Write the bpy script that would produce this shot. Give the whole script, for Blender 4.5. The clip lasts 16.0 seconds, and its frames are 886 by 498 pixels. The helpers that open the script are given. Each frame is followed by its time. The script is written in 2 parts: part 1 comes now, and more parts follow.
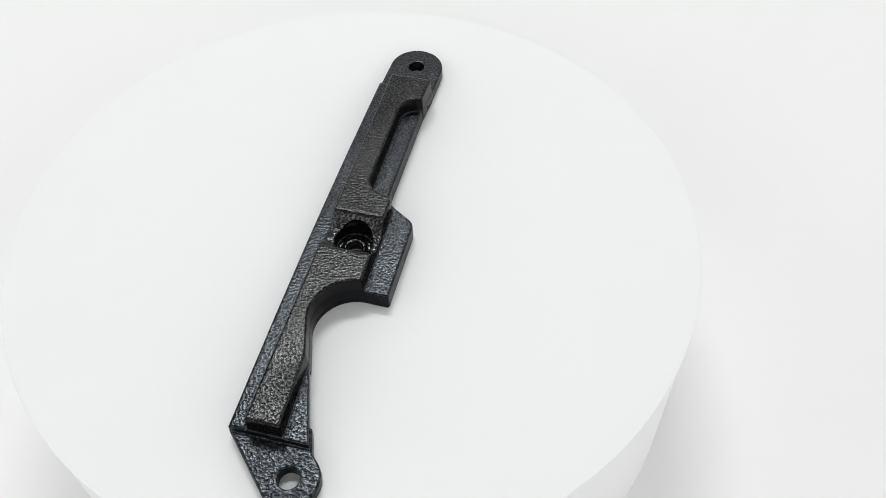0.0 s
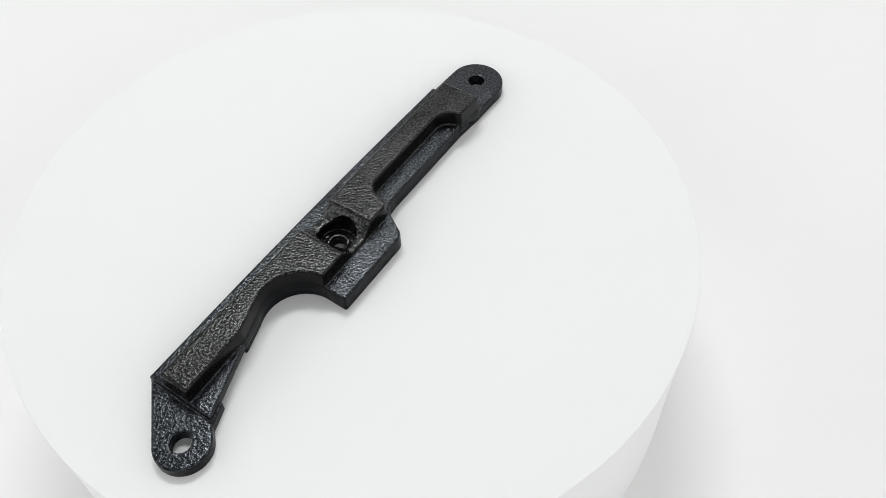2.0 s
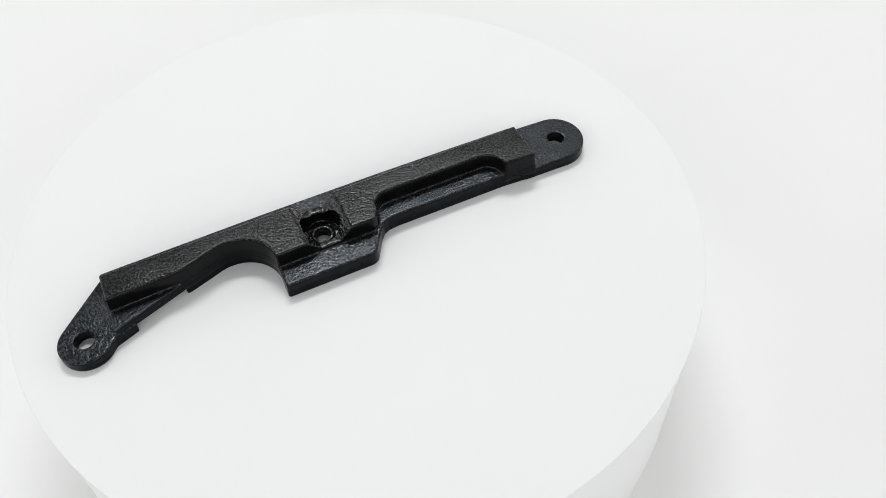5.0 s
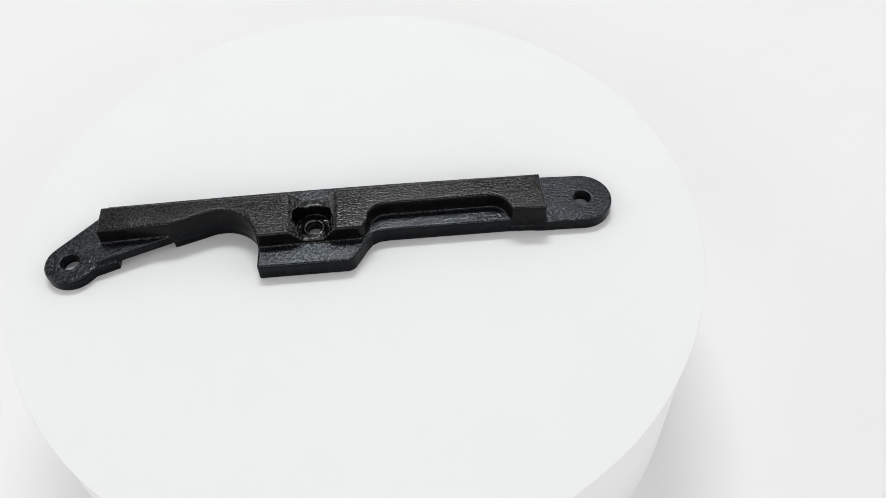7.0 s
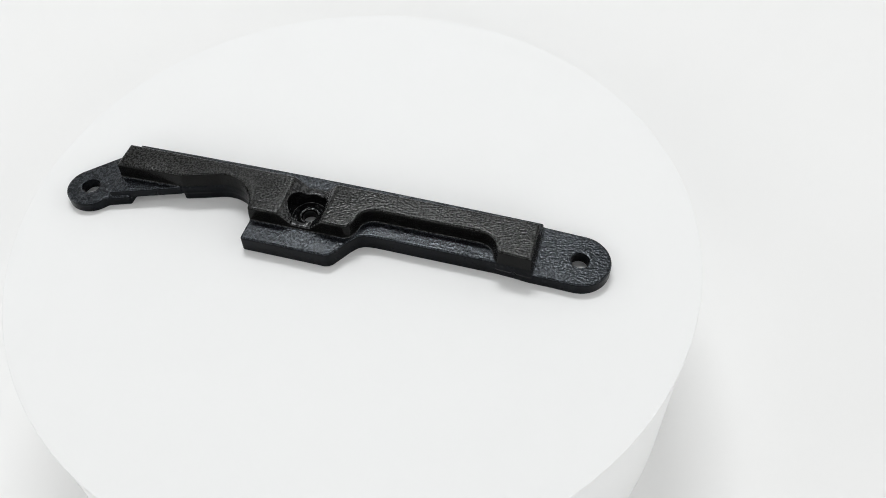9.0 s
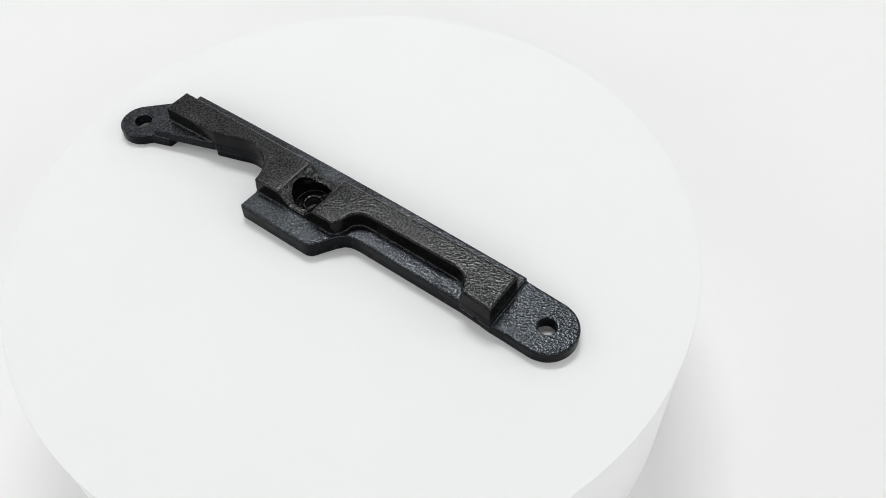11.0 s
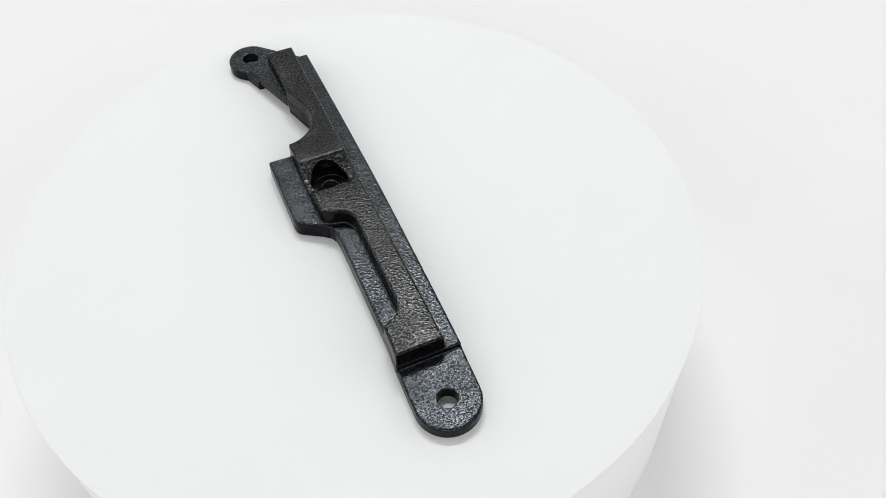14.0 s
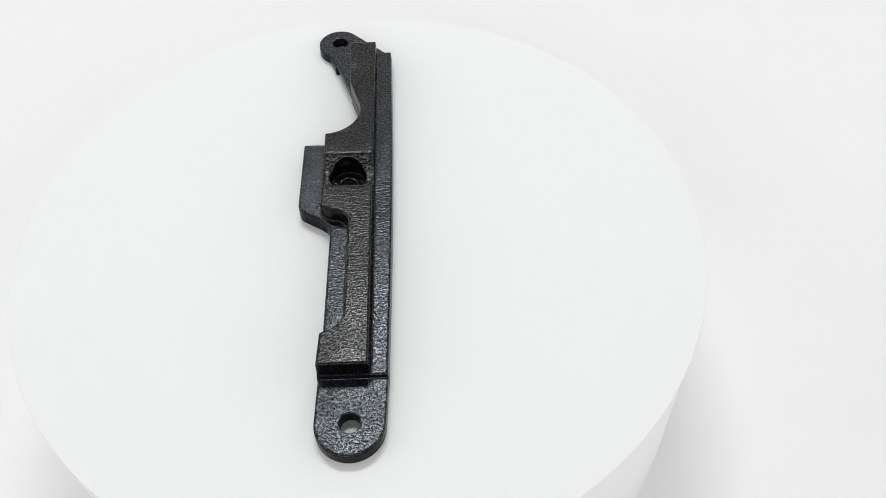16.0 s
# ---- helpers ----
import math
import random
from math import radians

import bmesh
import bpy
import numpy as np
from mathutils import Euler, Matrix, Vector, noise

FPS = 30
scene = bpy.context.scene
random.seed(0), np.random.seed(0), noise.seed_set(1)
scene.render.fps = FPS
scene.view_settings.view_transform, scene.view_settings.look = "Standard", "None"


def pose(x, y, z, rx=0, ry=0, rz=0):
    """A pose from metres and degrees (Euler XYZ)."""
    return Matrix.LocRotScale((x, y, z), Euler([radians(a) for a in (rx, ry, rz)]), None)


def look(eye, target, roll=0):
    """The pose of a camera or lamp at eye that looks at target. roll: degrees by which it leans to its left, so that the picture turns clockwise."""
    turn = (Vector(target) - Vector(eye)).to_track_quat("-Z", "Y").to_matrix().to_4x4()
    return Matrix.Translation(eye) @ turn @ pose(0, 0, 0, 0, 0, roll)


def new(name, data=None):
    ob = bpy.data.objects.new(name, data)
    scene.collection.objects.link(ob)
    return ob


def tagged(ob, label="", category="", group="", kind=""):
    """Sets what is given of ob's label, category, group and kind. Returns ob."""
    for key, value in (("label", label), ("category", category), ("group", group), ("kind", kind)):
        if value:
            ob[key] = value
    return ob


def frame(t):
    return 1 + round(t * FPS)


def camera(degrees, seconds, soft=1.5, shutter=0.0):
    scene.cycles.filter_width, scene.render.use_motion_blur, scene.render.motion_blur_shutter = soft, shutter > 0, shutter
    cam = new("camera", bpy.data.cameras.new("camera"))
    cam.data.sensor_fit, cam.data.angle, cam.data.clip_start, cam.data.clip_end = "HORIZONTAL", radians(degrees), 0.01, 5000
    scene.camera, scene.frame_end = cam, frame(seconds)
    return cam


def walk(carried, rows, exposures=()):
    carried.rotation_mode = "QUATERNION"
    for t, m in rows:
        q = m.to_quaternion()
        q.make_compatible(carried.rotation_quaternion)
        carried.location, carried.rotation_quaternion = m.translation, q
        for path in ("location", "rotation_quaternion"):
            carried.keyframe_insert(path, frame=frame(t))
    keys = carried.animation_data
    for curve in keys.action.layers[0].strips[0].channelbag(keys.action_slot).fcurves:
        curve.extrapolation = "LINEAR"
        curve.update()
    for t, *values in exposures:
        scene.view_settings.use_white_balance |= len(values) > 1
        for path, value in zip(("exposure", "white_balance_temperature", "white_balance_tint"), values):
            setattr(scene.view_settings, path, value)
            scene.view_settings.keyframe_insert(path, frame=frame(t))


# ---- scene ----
# A black cast bracket turns on a white drum turntable inside an assumed white photo tent.
# Lengths of the bracket are written in millimetres, in its own frame: x along
# its raised rail, y across, z up from the turntable's top.

# ---- camera ----
FOCAL = 1424.9            # focal length for a picture 1568 wide
cam = camera(57.64, 16.0, soft=0.6)
STAND = Matrix.Translation((0.02526, -0.15570, 0.18537)) @ pose(0, 0, 0, 37.794, 0, 0) @ pose(0, 0, 0, 0, 0, -0.838)

# seconds, turn of the table in degrees, sway of the hand-steadied camera (sideways, upward)
TURNS = [
    (0, 0, -3.1, -0.8), (0.5, -5.44, -3.3, -5.1), (1, -10.32, -6.6, -14.0), (1.5, -15.05, -7.3, -7.9),
    (2, -19.42, -4.0, -6.8), (2.5, -24.19, -1.1, -6.5), (3, -28.82, 0.2, -2.6), (3.5, -34.59, 2.0, -1.9),
    (4, -39.28, 3.6, -0.3), (4.5, -44.81, 7.7, -6.4), (5, -49.96, 3.9, -3.9), (5.6, -56.14, 3.4, -3.4),
    (6.2, -62.33, 3.0, -0.2), (6.9, -69.55, 2.6, 3.5), (7.5, -75.74, 1.5, 7.2), (8, -80.55, -0.9, 5.8),
    (8.5, -85.57, -1.6, 6.3), (9, -91.09, -1.9, 4.8), (9.6, -97.4, -1.7, 5.6), (10.3, -104.77, -2.5, 5.1),
    (10.9, -111.08, -3.2, 4.7), (11.5, -117.39, -4.4, 4.6), (12, -121.97, -5.3, -1.1), (12.5, -126.98, -4.0, 0.4),
    (13, -131.94, -2.2, 2.6), (13.5, -137.1, 0.4, 2.2), (14, -142.08, 0.6, 2.2), (14.5, -147.86, 0.4, 1.7),
    (15, -153.13, 1.8, 7.3), (15.5, -158.89, 3.8, 5.0), (16, -163.97, 5.9, 9.5),
]


def swayed(side, lift):
    return STAND @ Matrix.Rotation(lift / FOCAL, 4, "X") @ Matrix.Rotation(side / FOCAL, 4, "Y")


walk(cam, [(t, swayed(side, lift)) for t, turn, side, lift in TURNS])

# ---- light ----
world = bpy.data.worlds.new("tent_light")
scene.world = world
world.use_nodes = True
world.node_tree.nodes["Background"].inputs["Color"].default_value = (0.98, 1.0, 1.0, 1)
world.node_tree.nodes["Background"].inputs["Strength"].default_value = 0.30


def softbox(name, place, target, width, depth, watts, colour):
    lamp = bpy.data.lights.new(name, "AREA")
    lamp.shape, lamp.size, lamp.size_y, lamp.energy, lamp.color = "RECTANGLE", width, depth, watts, colour
    new(name, lamp).matrix_world = look(place, target)


softbox("led_panel", (-0.05, 0.47, 0.985), (0, 0, 0), 0.44, 0.15, 5.0, (0.985, 0.995, 1.0))
softbox("front_softbox", (0.0, -1.05, 0.58), (0, 0, 0), 1.5, 0.6, 4.7, (1.0, 0.995, 0.99))
# unseen fill lamps, added to brighten the drum's sides and the floor beside it
for side in (-0.74, 0.74):
    softbox("side_fill", (side, -0.05, 0.34), (0, 0, 0), 0.8, 0.5, 1.4, (1.0, 1.0, 0.99))
scene.view_settings.exposure = 0.0


# ---- materials ----
def material(name, base, rough, spec=0.5):
    m = bpy.data.materials.new(name)
    m.use_nodes = True
    b = m.node_tree.nodes["Principled BSDF"]
    b.inputs["Base Color"].default_value = (*base, 1)
    b.inputs["Roughness"].default_value = rough
    b.inputs["Specular IOR Level"].default_value = spec
    return m, m.node_tree.nodes, m.node_tree.links, b


def node(nodes, kind, **values):
    n = nodes.new(kind)
    for key, value in values.items():
        n.inputs[key.replace("_", " ")].default_value = value
    return n


def ranged(nodes, links, source, low, high, to_low=0.0, to_high=1.0):
    n = nodes.new("ShaderNodeMapRange")
    n.inputs["From Min"].default_value, n.inputs["From Max"].default_value = low, high
    n.inputs["To Min"].default_value, n.inputs["To Max"].default_value = to_low, to_high
    links.new(source, n.inputs["Value"])
    return n.outputs["Result"]


def times(nodes, links, a, b):
    n = nodes.new("ShaderNodeMath")
    n.operation = "MULTIPLY"
    links.new(a, n.inputs[0])
    links.new(b, n.inputs[1])
    return n.outputs["Value"]


def black_coat(name, grain, depth, gloss, tints, sheen, shine):
    """Black wrinkle coat on a casting: pebbled level faces, smooth upright walls, rubbed patches."""
    m, nodes, links, b = material(name, tints[0], gloss[0], shine[0])
    b.inputs["Specular Tint"].default_value = (*sheen, 1)
    where = nodes.new("ShaderNodeTexCoord")
    skin = node(nodes, "ShaderNodeTexNoise", Scale=grain, Detail=1.6, Roughness=0.5, Distortion=0.0)
    broad = node(nodes, "ShaderNodeTexNoise", Scale=260.0, Detail=3.0, Roughness=0.6)
    patch = node(nodes, "ShaderNodeTexNoise", Scale=70.0, Detail=4.0, Roughness=0.6)
    for n in (skin, broad, patch):
        links.new(where.outputs["Object"], n.inputs["Vector"])
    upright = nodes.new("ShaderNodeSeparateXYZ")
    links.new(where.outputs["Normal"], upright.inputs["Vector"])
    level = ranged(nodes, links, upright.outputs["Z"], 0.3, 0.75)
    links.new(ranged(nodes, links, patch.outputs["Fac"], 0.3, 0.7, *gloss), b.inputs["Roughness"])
    # glints put into the colour: pebble tops greyer and shinier, pits between them dull
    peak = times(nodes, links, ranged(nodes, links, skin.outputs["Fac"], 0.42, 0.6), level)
    glint_shine = ranged(nodes, links, peak, 0.0, 1.0, 0.0, shine[2] - shine[1])
    # upright walls reflect less by slope: their darkness is put into the coat
    skinned = nodes.new("ShaderNodeMath")
    links.new(ranged(nodes, links, level, 0.0, 1.0, shine[0], shine[1]), skinned.inputs[0])
    links.new(glint_shine, skinned.inputs[1])
    links.new(skinned.outputs["Value"], b.inputs["Specular IOR Level"])
    tint = nodes.new("ShaderNodeValToRGB")
    tint.color_ramp.elements[0].position, tint.color_ramp.elements[1].position = 0.35, 0.7
    for stop, colour in zip(tint.color_ramp.elements, tints):
        stop.color = (*colour, 1)
    links.new(broad.outputs["Fac"], tint.inputs["Fac"])
    # greyer pebble tops on level faces stand in for sparkle
    painted_glints = nodes.new("ShaderNodeMix")
    painted_glints.data_type = "RGBA"
    painted_glints.inputs["B"].default_value = (*(v * 1.6 for v in tints[1]), 1)
    links.new(peak, painted_glints.inputs["Factor"])
    links.new(tint.outputs["Color"], painted_glints.inputs["A"])
    links.new(painted_glints.outputs["Result"], b.inputs["Base Color"])
    low = node(nodes, "ShaderNodeBump", Strength=0.2, Distance=0.0003)
    fine = node(nodes, "ShaderNodeBump", Strength=1.0, Distance=depth)
    worn = ranged(nodes, links, patch.outputs["Fac"], 0.36, 0.62, 0.5, 1.1)
    links.new(times(nodes, links, ranged(nodes, links, level, 0.0, 1.0, 0.05, 1.0), worn), fine.inputs["Strength"])
    links.new(broad.outputs["Fac"], low.inputs["Height"])
    links.new(skin.outputs["Fac"], fine.inputs["Height"])
    links.new(low.outputs["Normal"], fine.inputs["Normal"])
    links.new(fine.outputs["Normal"], b.inputs["Normal"])
    return m


def white_plain(name, base, rough, scale):
    """White plastic or paper with a barely seen mottling."""
    m, nodes, links, b = material(name, base, rough, 0.3)
    where = nodes.new("ShaderNodeTexCoord")
    mottle = node(nodes, "ShaderNodeTexNoise", Scale=scale, Detail=4.0, Roughness=0.6)
    links.new(where.outputs["Object"], mottle.inputs["Vector"])
    tint = nodes.new("ShaderNodeValToRGB")
    tint.color_ramp.elements[0].color = (*(v * 0.985 for v in base), 1)
    tint.color_ramp.elements[1].color = (*(min(1, v * 1.01) for v in base), 1)
    links.new(mottle.outputs["Fac"], tint.inputs["Fac"])
    links.new(tint.outputs["Color"], b.inputs["Base Color"])
    return m


# the blue cast of reflected light is put into COAT's tints and sheen
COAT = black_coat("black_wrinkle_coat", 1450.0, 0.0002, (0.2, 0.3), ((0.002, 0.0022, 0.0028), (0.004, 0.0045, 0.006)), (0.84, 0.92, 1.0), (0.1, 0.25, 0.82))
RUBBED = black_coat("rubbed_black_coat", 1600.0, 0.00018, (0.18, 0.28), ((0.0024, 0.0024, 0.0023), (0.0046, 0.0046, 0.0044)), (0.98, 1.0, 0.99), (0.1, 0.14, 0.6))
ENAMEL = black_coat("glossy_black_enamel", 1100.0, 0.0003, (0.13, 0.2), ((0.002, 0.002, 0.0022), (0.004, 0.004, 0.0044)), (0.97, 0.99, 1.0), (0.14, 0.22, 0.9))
DRUM = white_plain("white_satin_plastic", (0.836, 0.84, 0.84), 0.6, 30.0)
PAPER = white_plain("white_backdrop_paper", (0.85, 0.85, 0.847), 0.8, 12.0)


def tent_cloth():
    """Thin white diffusion cloth: half the light that falls on it from outside comes through."""
    m, nodes, links, b = material("white_tent_cloth", (0.88, 0.88, 0.875), 0.9, 0.1)
    weave = node(nodes, "ShaderNodeTexNoise", Scale=900.0, Detail=2.0, Roughness=0.5)
    tint = nodes.new("ShaderNodeValToRGB")
    tint.color_ramp.elements[0].color, tint.color_ramp.elements[1].color = (0.86, 0.86, 0.855, 1), (0.9, 0.9, 0.895, 1)
    links.new(weave.outputs["Fac"], tint.inputs["Fac"])
    links.new(tint.outputs["Color"], b.inputs["Base Color"])
    passed = nodes.new("ShaderNodeBsdfTranslucent")
    links.new(tint.outputs["Color"], passed.inputs["Color"])
    mix = node(nodes, "ShaderNodeMixShader", Fac=0.5)
    links.new(b.outputs["BSDF"], mix.inputs[1])
    links.new(passed.outputs["BSDF"], mix.inputs[2])
    links.new(mix.outputs["Shader"], nodes["Material Output"].inputs["Surface"])
    return m


CLOTH = tent_cloth()


# ---- structure: the tent's paper sweep ----
def mesh_object(name, verts, faces, mat, parent=None, smooth=False):
    me = bpy.data.meshes.new(name)
    me.from_pydata(verts, [], faces)
    me.materials.append(mat)
    me.update()
    if smooth:
        me.shade_smooth()
    ob = new(name, me)
    ob.parent = parent
    return ob


TABLE_Z = -0.06


def backdrop():
    """One sheet: level under the turntable, curving up behind it."""
    line = [(-1.2, TABLE_Z)] + [(0.5 + 0.4 * math.sin(a), TABLE_Z + 0.4 * (1 - math.cos(a))) for a in np.linspace(0, math.pi / 2, 17)] + [(0.9, 1.4)]
    verts, faces = [], []
    for x in (-0.8, 0.8):
        for z_off in (0.0, -0.004):
            verts += [(x, y - z_off * (i > 12), z + z_off) for i, (y, z) in enumerate(line)]
    n = len(line)
    for i in range(n - 1):
        faces.append((i, 2 * n + i, 2 * n + i + 1, i + 1))
        faces.append((n + i, n + i + 1, 3 * n + i + 1, 3 * n + i))
    ob = mesh_object("backdrop", verts, faces, PAPER, smooth=True)
    return tagged(ob, "seamless white paper sweep under and behind the turntable", "backdrop", kind="structure")


backdrop()


def unseen_wall(name, a, b, label):
    """A thin stretched cloth from a to b on the ground line, up to the tent's top."""
    steps = 12
    along = [Vector(a).lerp(Vector(b), i / steps) for i in range(steps + 1)]
    verts = [(x, y, z) for z in (TABLE_Z - 0.004, 0.7, 1.4) for x, y in along]
    faces = [(r * (steps + 1) + i, r * (steps + 1) + i + 1, (r + 1) * (steps + 1) + i + 1, (r + 1) * (steps + 1) + i) for r in (0, 1) for i in range(steps)]
    return tagged(mesh_object(name, verts, faces, CLOTH), label, "wall", kind="structure")


# cloths out of view, added to bounce and pass soft light onto the turntable
unseen_wall("unseen_wall_west", (-0.806, -1.206), (-0.806, 0.91), "plain white cloth side of the assumed photo tent, unseen, added for light")
unseen_wall("unseen_wall_east", (0.806, -1.206), (0.806, 0.91), "plain white cloth side of the assumed photo tent, unseen, added for light")
unseen_wall("unseen_wall_south", (-0.802, -1.206), (0.802, -1.206), "plain white cloth front of the assumed photo tent, unseen, added for light")


# ---- turntable ----
def lathe(name, profile, mat, parent, steps=192):
    """A turned solid from (radius, height) pairs, closed on the axis."""
    verts, faces, n = [], [], len(profile)
    for k in range(steps):
        a = 2 * math.pi * k / steps
        verts += [(r * math.cos(a), r * math.sin(a), z) for r, z in profile]
    for k in range(steps):
        p, q = k * n, (k + 1) % steps * n
        faces += [(p + i, q + i, q + i + 1, p + i + 1) for i in range(n - 1)]
    faces.append([k * n for k in range(steps)][::-1])
    faces.append([k * n + n - 1 for k in range(steps)])
    ob = mesh_object(name, verts, faces, mat, parent)
    return ob


def rounded(radius, low, high, edge, steps=6):
    """The profile of a drum wall with rounded edges, from the bottom up."""
    turn = [i * math.pi / 2 / steps for i in range(steps + 1)]
    return ([(radius - edge + edge * math.sin(a), low + edge - edge * math.cos(a)) for a in turn]
            + [(radius - edge + edge * math.cos(a), high - edge + edge * math.sin(a)) for a in turn])


def turntable():
    base = new("turntable")
    base.location = (0, 0, TABLE_Z)
    tagged(base, "round white plastic drum turntable standing on white paper", "turntable")
    height = -TABLE_Z
    lathe("platter", rounded(0.1016, height - 0.006, height, 0.0003), DRUM, base)
    top, foot = height - 0.0062, 0.0035
    flare = [(0.1035, 0.0), (0.1037, 0.0006), (0.1036, foot), (0.1014, top - 0.0004), (0.1010, top)]
    lathe("drum", flare, DRUM, base)
    return base


TABLE = turntable()

# ---- bracket ----
STEP = 0.28               # spacing of the surface net, millimetres
PLATE_Z, TAB_A_Z, TAB_B_Z, RAIL_Z = 5.6, 3.7, 4.1, 10.7


def arc(cx, cy, r, a0, a1, steps):
    return [(cx + r * math.cos(radians(a)), cy + r * math.sin(radians(a))) for a in np.linspace(a0, a1, steps)]


def flat_distance(outline, gx, gy):
    """Signed distance from a closed outline, negative inside."""
    pts = np.array(outline)
    best, inside = np.full(gx.shape, 1e9), np.zeros(gx.shape, bool)
    for (ax, ay), (bx, by) in zip(pts, np.roll(pts, -1, 0)):
        ex, ey = bx - ax, by - ay
        k = np.clip(((gx - ax) * ex + (gy - ay) * ey) / max(ex * ex + ey * ey, 1e-9), 0, 1)
        best = np.minimum(best, np.hypot(gx - ax - k * ex, gy - ay - k * ey))
        if ay != by:
            inside ^= ((ay > gy) != (by > gy)) & (gx < ex * (gy - ay) / (by - ay) + ax)
    return np.where(inside, -best, best)


def slab(flat, gz, low, high, edge, draft=0.0):
    """An outline raised from low to high, its edges rounded, its walls leaning in by draft."""
    side = flat[:, :, None] + draft * (gz - low)
    tall = np.abs(gz - (low + high) / 2) - (high - low) / 2 + 0 * side
    a, b = side + edge, tall + edge
    return np.minimum(np.maximum(a, b), 0) + np.hypot(np.maximum(a, 0), np.maximum(b, 0)) - edge


def joined(a, b, fillet):
    h = np.clip(0.5 + 0.5 * (b - a) / fillet, 0, 1)
    return b + (a - b) * h - fillet * h * (1 - h)


def cut(a, b, edge=0.25):
    return -joined(-a, b, edge)


BAY = (42.5, -2.4, 11.0)          # the round bay in the front edge
SEAT = (69.2, 5.6)                # the countersunk screw seat
EYE_A, EYE_B = (0.0, -0.1), (149.4, 8.75)


def plate_outline():
    front = [(8.1, 4.2), (29.2, 4.9)] + arc(*BAY, 110, 4, 16)
    front += [(53.4, -8.7), (53.9, -9.1)]
    front += arc(78.4, -5.6, 3.5, -90, -30, 6) + [(84.5, -2.4), (86.2, -0.3), (88.0, 0.6), (91.0, 0.9)]
    front += [(127.0, 0.75), (137.2, 0.1)]
    back = [(137.2 - 129.1 * k, 18.3 + 0.75 * math.sin(math.pi * k)) for k in np.linspace(0, 1, 17)]
    return front + back


def rail_outline():
    front = [(8.5, 4.2), (29.2, 4.9)] + arc(*BAY, 110, 4, 16) + [(53.4, -2.0)]
    front += [(82.8, -1.75), (84.3, -0.9), (85.3, 1.2)] + arc(90.3, 1.7, 4.8, 178, 90, 9)
    front += arc(120.8, 1.2, 5.3, 90, 12, 8) + [(127.0, 0.5), (136.8, 0.05)]
    return front + [(136.8, 13.8), (8.5, 13.5)]


def tab_a_outline():
    return [(8.1, 18.3)] + arc(0.2, -0.3, 7.4, 137, 322, 30) + [(8.1, -2.5)]


def tab_b_outline():
    return [(137.2, 0.05), (149.0, -0.25)] + arc(149.3, 8.75, 9.0, -90, 88, 28) + [(137.2, 18.3)]


def bracket_distance(x, y, z):
    gx, gy = np.meshgrid(x, y, indexing="ij")
    gz = z[None, None, :]
    flat = lambda outline: flat_distance(outline, gx, gy)
    ring = lambda c, r: np.hypot(gx - c[0], gy - c[1]) - r
    body = slab(flat(plate_outline()), gz, 0.0, PLATE_Z, 0.55, 0.02)
    # tabs at both ends, a step lower than the plate
    tab_a = slab(flat(tab_a_outline() + [(10.0, -1.8), (10.0, 18.2)]), gz, 0.0, TAB_A_Z, 0.45, 0.02)
    tab_b = slab(flat([(134.0, 0.3)] + tab_b_outline() + [(134.0, 18.35)]), gz, 0.0, TAB_B_Z, 0.45, 0.02)
    body = joined(joined(body, tab_a, 0.35), tab_b, 0.35)
    # three-cornered web beside the rail's narrow end, on a small foot
    web = slab(flat([(8.1, -2.5), (28.0, 4.5), (28.0, 8.0), (8.1, 8.0)]), gz, 2.4, PLATE_Z, 0.35)
    foot = slab(flat([(5.9, -3.9), (8.3, -3.1), (13.4, -1.2), (13.4, 8.0), (5.9, 6.0)]), gz, 0.0, 3.5, 0.35)
    body = joined(body, foot, 0.2)
    hollow = np.maximum(np.maximum(np.abs(gx - 21.0) - 7.4, gy - 6.6)[:, :, None], gz - 2.5)
    body = joined(cut(body, hollow, 0.2), web, 0.2)
    # the raised rail
    rail = slab(flat(rail_outline()), gz, 2.8, RAIL_Z, 0.55, 0.03)
    body = joined(body, rail, 0.7)
    body = cut(body, ring(BAY, BAY[2] + 0.05)[:, :, None] + 0 * gz, 0.35)
    # notch across the rail with leaning walls, and the stepped screw seat in it
    lean = np.abs(gx - 69.5)[:, :, None] - (2.8 + 0.97 * (gz - 6.8))
    reach = np.maximum(-1e3, gy - 15.0)[:, :, None]
    crumbs = np.sin(gx * 3.9 + 1.3 * np.sin(gy * 2.7)) * np.sin(gy * 3.3 + 0.8 * np.sin(gx * 2.1))
    crumbs = 0.16 * crumbs[:, :, None] * np.sin(gz * 3.1 + gy[:, :, None] * 1.7)
    notch = np.maximum(np.maximum(lean * 0.72 + crumbs, 6.8 - gz + 0.4 * crumbs), reach)
    body = cut(body, notch, 0.5)
    body = cut(body, np.maximum(ring(SEAT, 5.45)[:, :, None], 3.0 - gz), 0.3)
    body = cut(body, ring(SEAT, 2.2)[:, :, None] + 0 * gz, 0.3)
    collar = np.hypot(ring(SEAT, 2.8)[:, :, None], gz - 3.0) - 0.62
    body = joined(body, collar, 0.2)
    # screw holes in the tabs
    body = cut(body, ring(EYE_A, 2.65)[:, :, None] + 0 * gz, 0.35)
    body = cut(body, ring(EYE_B, 2.6)[:, :, None] + 0 * gz, 0.35)
    # a small dimple low on the front wall
    pit = np.sqrt((gx[:, :, None] - 132.0) ** 2 + (gy[:, :, None] - 0.2) ** 2 + (gz - 2.6) ** 2) - 0.75
    return cut(body, pit, 0.15)


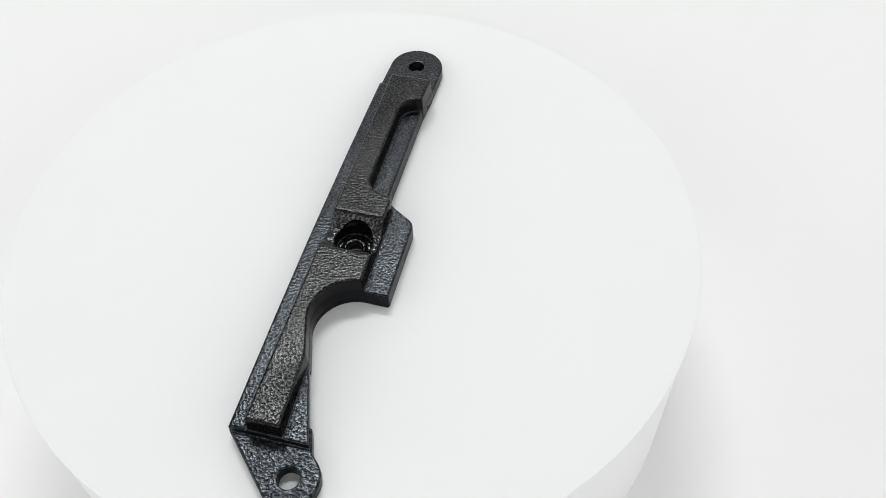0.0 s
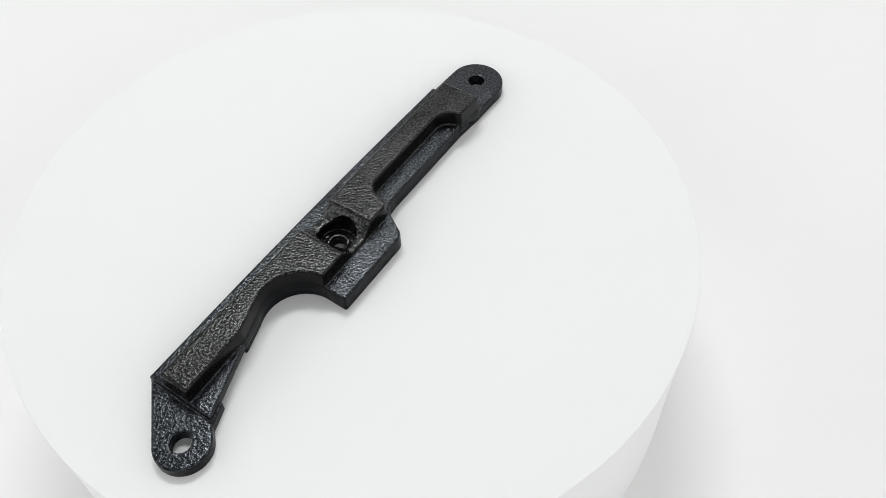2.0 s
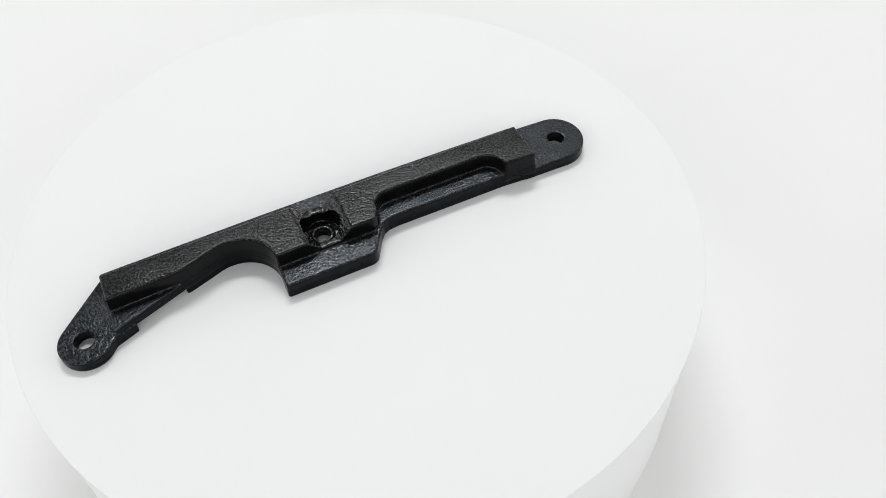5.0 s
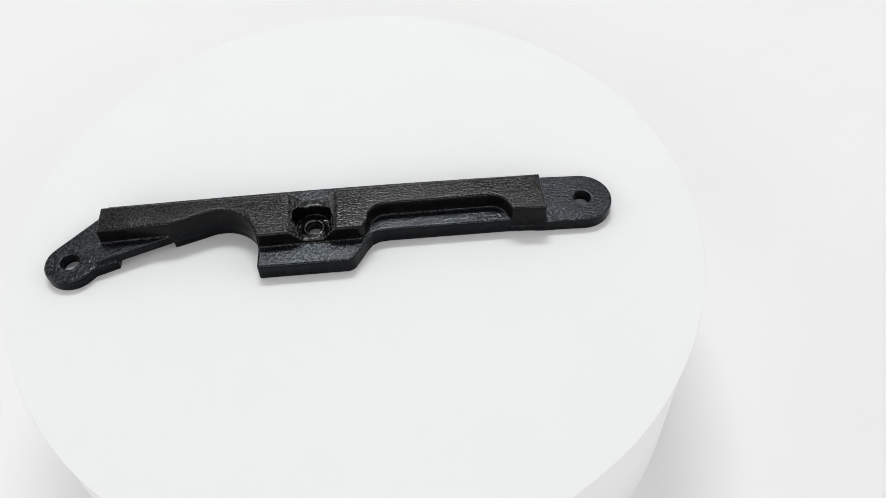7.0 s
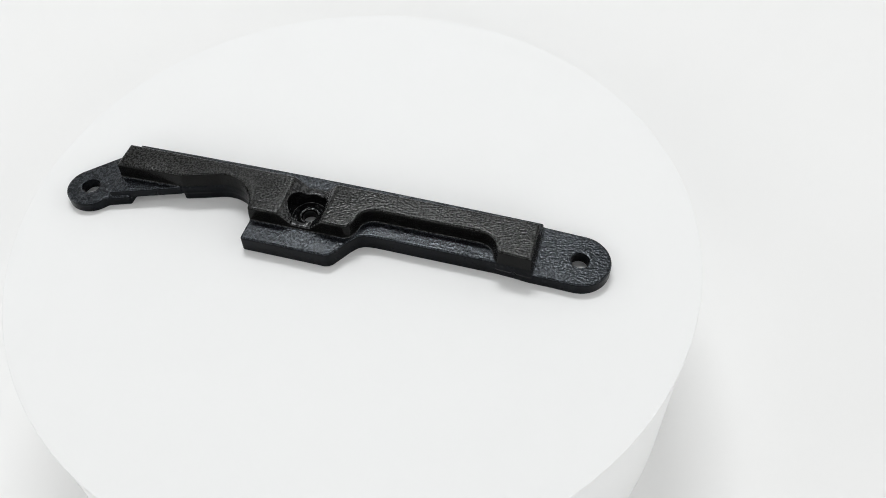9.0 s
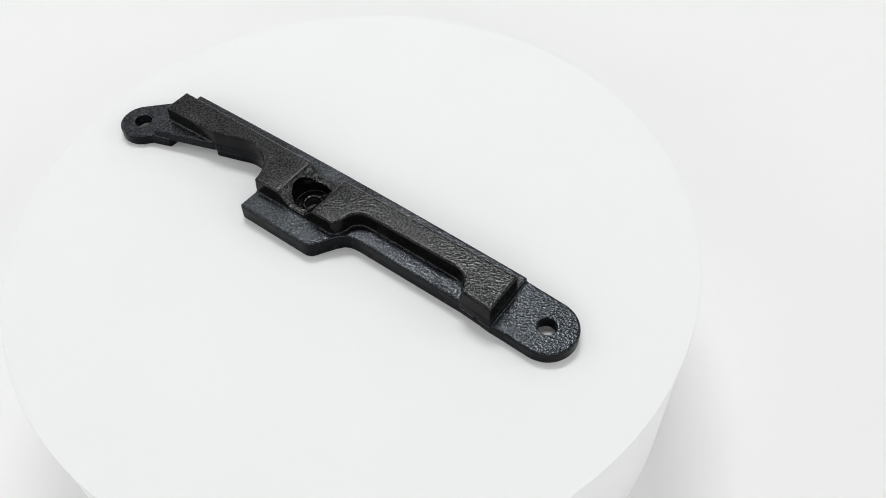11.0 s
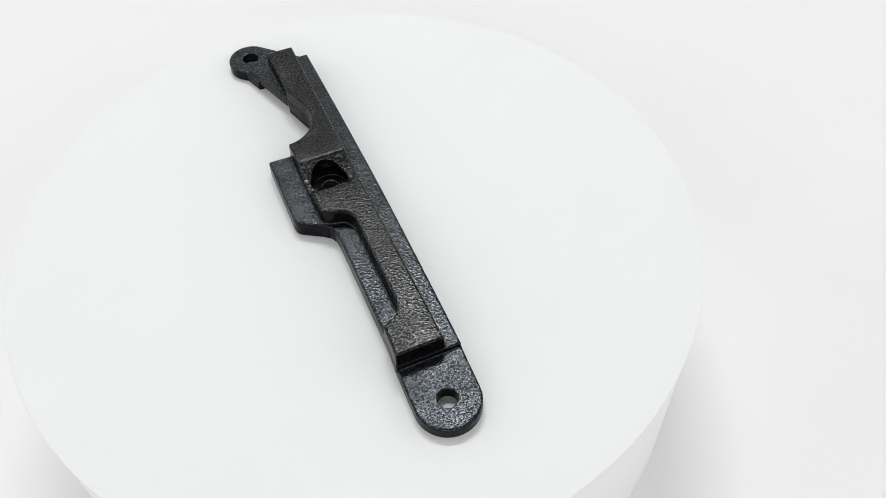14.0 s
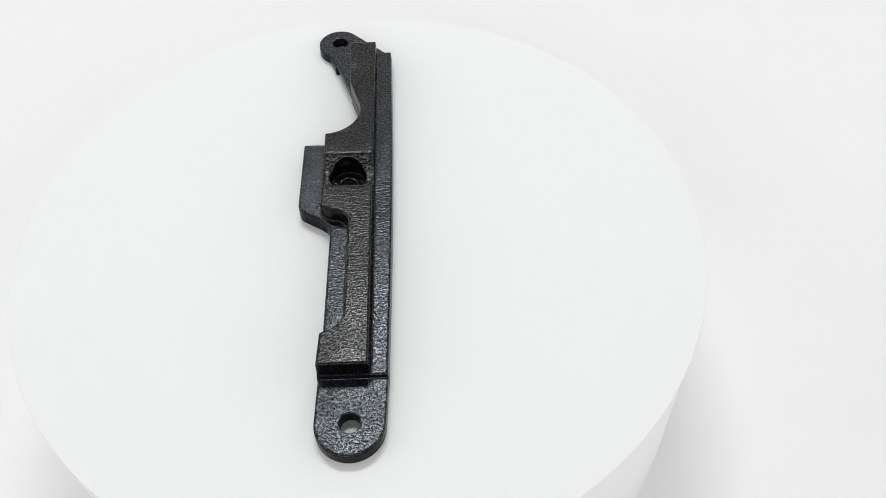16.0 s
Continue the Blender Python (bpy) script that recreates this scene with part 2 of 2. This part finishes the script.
def surface_net(field, x, y, z):
    """Vertices where the field changes sign, one a cell, and the quads between them."""
    sign = field < 0
    n = np.array(field.shape) - 1
    total, count = np.zeros((*n, 3)), np.zeros(tuple(n))
    corners = [(i, j, k) for i in (0, 1) for j in (0, 1) for k in (0, 1)]
    cell = lambda c: (slice(c[0], c[0] + n[0]), slice(c[1], c[1] + n[1]), slice(c[2], c[2] + n[2]))
    for a in corners:
        for axis in range(3):
            if a[axis]:
                continue
            b = tuple(v + (i == axis) for i, v in enumerate(a))
            fa, fb = field[cell(a)], field[cell(b)]
            cross = sign[cell(a)] != sign[cell(b)]
            k = np.where(cross, fa / np.where(cross, fa - fb, 1), 0)
            for d in range(3):
                total[..., d] += np.where(cross, a[d] + (k if d == axis else 0), 0)
            count += cross
    used = count > 0
    index = np.full(tuple(n), -1)
    index[used] = np.arange(used.sum())
    where = np.argwhere(used)
    verts = (where + total[used] / count[used][:, None]) * STEP + (x[0], y[0], z[0])
    quads = []
    for axis in range(3):
        u, v = (axis + 1) % 3, (axis + 2) % 3
        lo = [slice(1, -1)] * 3
        hi = [slice(1, -1)] * 3
        lo[axis], hi[axis] = slice(0, -1), slice(1, None)
        first, second = sign[tuple(lo)], sign[tuple(hi)]
        for flip in (False, True):
            at = np.argwhere((first & ~second) if not flip else (~first & second))
            at[:, u] += 1
            at[:, v] += 1
            step_u, step_v = np.eye(3, dtype=int)[u], np.eye(3, dtype=int)[v]
            ring = [at - step_u - step_v, at - step_v, at, at - step_u]
            q = np.stack([index[tuple(r.T)] for r in ring], 1)
            quads.append(q[:, ::-1] if flip else q)
    return verts, np.concatenate(quads)


def slopes(field, verts, x, y, z):
    """Outward normals from the field."""
    grad = np.stack(np.gradient(field, STEP), -1)
    at = (verts - (x[0], y[0], z[0])) / STEP
    i = np.clip(at.astype(int), 0, np.array(field.shape) - 2)
    f = at - i
    out = np.zeros(verts.shape)
    for a in (0, 1):
        for b in (0, 1):
            for c in (0, 1):
                w = np.where([a, b, c], f, 1 - f).prod(1)
                out += w[:, None] * grad[i[:, 0] + a, i[:, 1] + b, i[:, 2] + c]
    return out / np.maximum(np.linalg.norm(out, axis=1, keepdims=True), 1e-9)


BRACKET_PARTS = ("base_plate", "raised_rail", "mounting_tab_narrow", "mounting_tab_broad", "side_flange", "corner_web", "screw_seat")


def part_of(c):
    """Which part each quad belongs to, by the middle of the quad."""
    x, y, z = c.T
    which = np.zeros(len(c), int)
    which[z > 5.75] = 1
    which[(y < -1.7) & (x > 45) & (x < 86) & (z < 5.75)] = 4
    which[(x < 28.5) & (y < 4.0) & (z < 5.75)] = 5
    which[(np.hypot(x - SEAT[0], y - SEAT[1]) < 5.75) & (z < 9.5) & (z > 0.3)] = 6
    lean = np.abs(x - 69.5) - (2.8 + 0.97 * (z - 6.8))
    which[(lean < 0.35) & (z > 6.3) & (z < 10.2) & (y < 14.2) & (y > -1.9)] = 6
    which[(x < 7.95) & (z < 5.2)] = 2
    which[(x > 137.4)] = 3
    return which


def bracket():
    base = new("bracket")
    tagged(base, "black wrinkle-coated cast bracket with two screw tabs on the turntable", "bracket")
    x, y, z = (np.arange(a, b, STEP) for a, b in ((-9.6, 160.0), (-10.2, 21.2), (-0.7, 11.8)))
    field = bracket_distance(x, y, z)
    verts, quads = surface_net(field, x, y, z)
    normals = slopes(field, verts, x, y, z)
    # into metres on the turntable
    place = np.array((pose(-0.011484, -0.082179, 0.0, 0, 0, 75.431)))
    which = part_of(verts[quads].mean(1))
    names = {"mounting_tab_narrow": "mounting_tab", "mounting_tab_broad": "mounting_tab"}
    labels = {"mounting_tab_narrow": "narrow rounded tab with a screw hole", "mounting_tab_broad": "broad rounded tab with a screw hole",
              "screw_seat": "notch with a stepped round screw seat and glossy rim", "side_flange": "low flange with a slanted corner"}
    COATS = {"raised_rail": RUBBED, "screw_seat": ENAMEL}
    for k, name in enumerate(BRACKET_PARTS):
        own = quads[which == k]
        used, local = np.unique(own, return_inverse=True)
        spots = verts[used] / 1000 @ place[:3, :3].T + place[:3, 3]
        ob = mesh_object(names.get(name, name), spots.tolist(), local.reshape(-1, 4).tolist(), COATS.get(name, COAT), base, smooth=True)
        ob.data.normals_split_custom_set_from_vertices((normals[used] @ place[:3, :3].T).tolist())
        if name in labels:
            tagged(ob, labels[name])
    return base


BRACKET = bracket()


def motions():
    """The table turns clockwise, seen from above, and carries the bracket."""
    walk(TABLE, [(t, pose(0, 0, TABLE_Z, 0, 0, turn)) for t, turn, side, lift in TURNS])
    walk(BRACKET, [(t, pose(0, 0, 0, 0, 0, turn)) for t, turn, side, lift in TURNS])


motions()
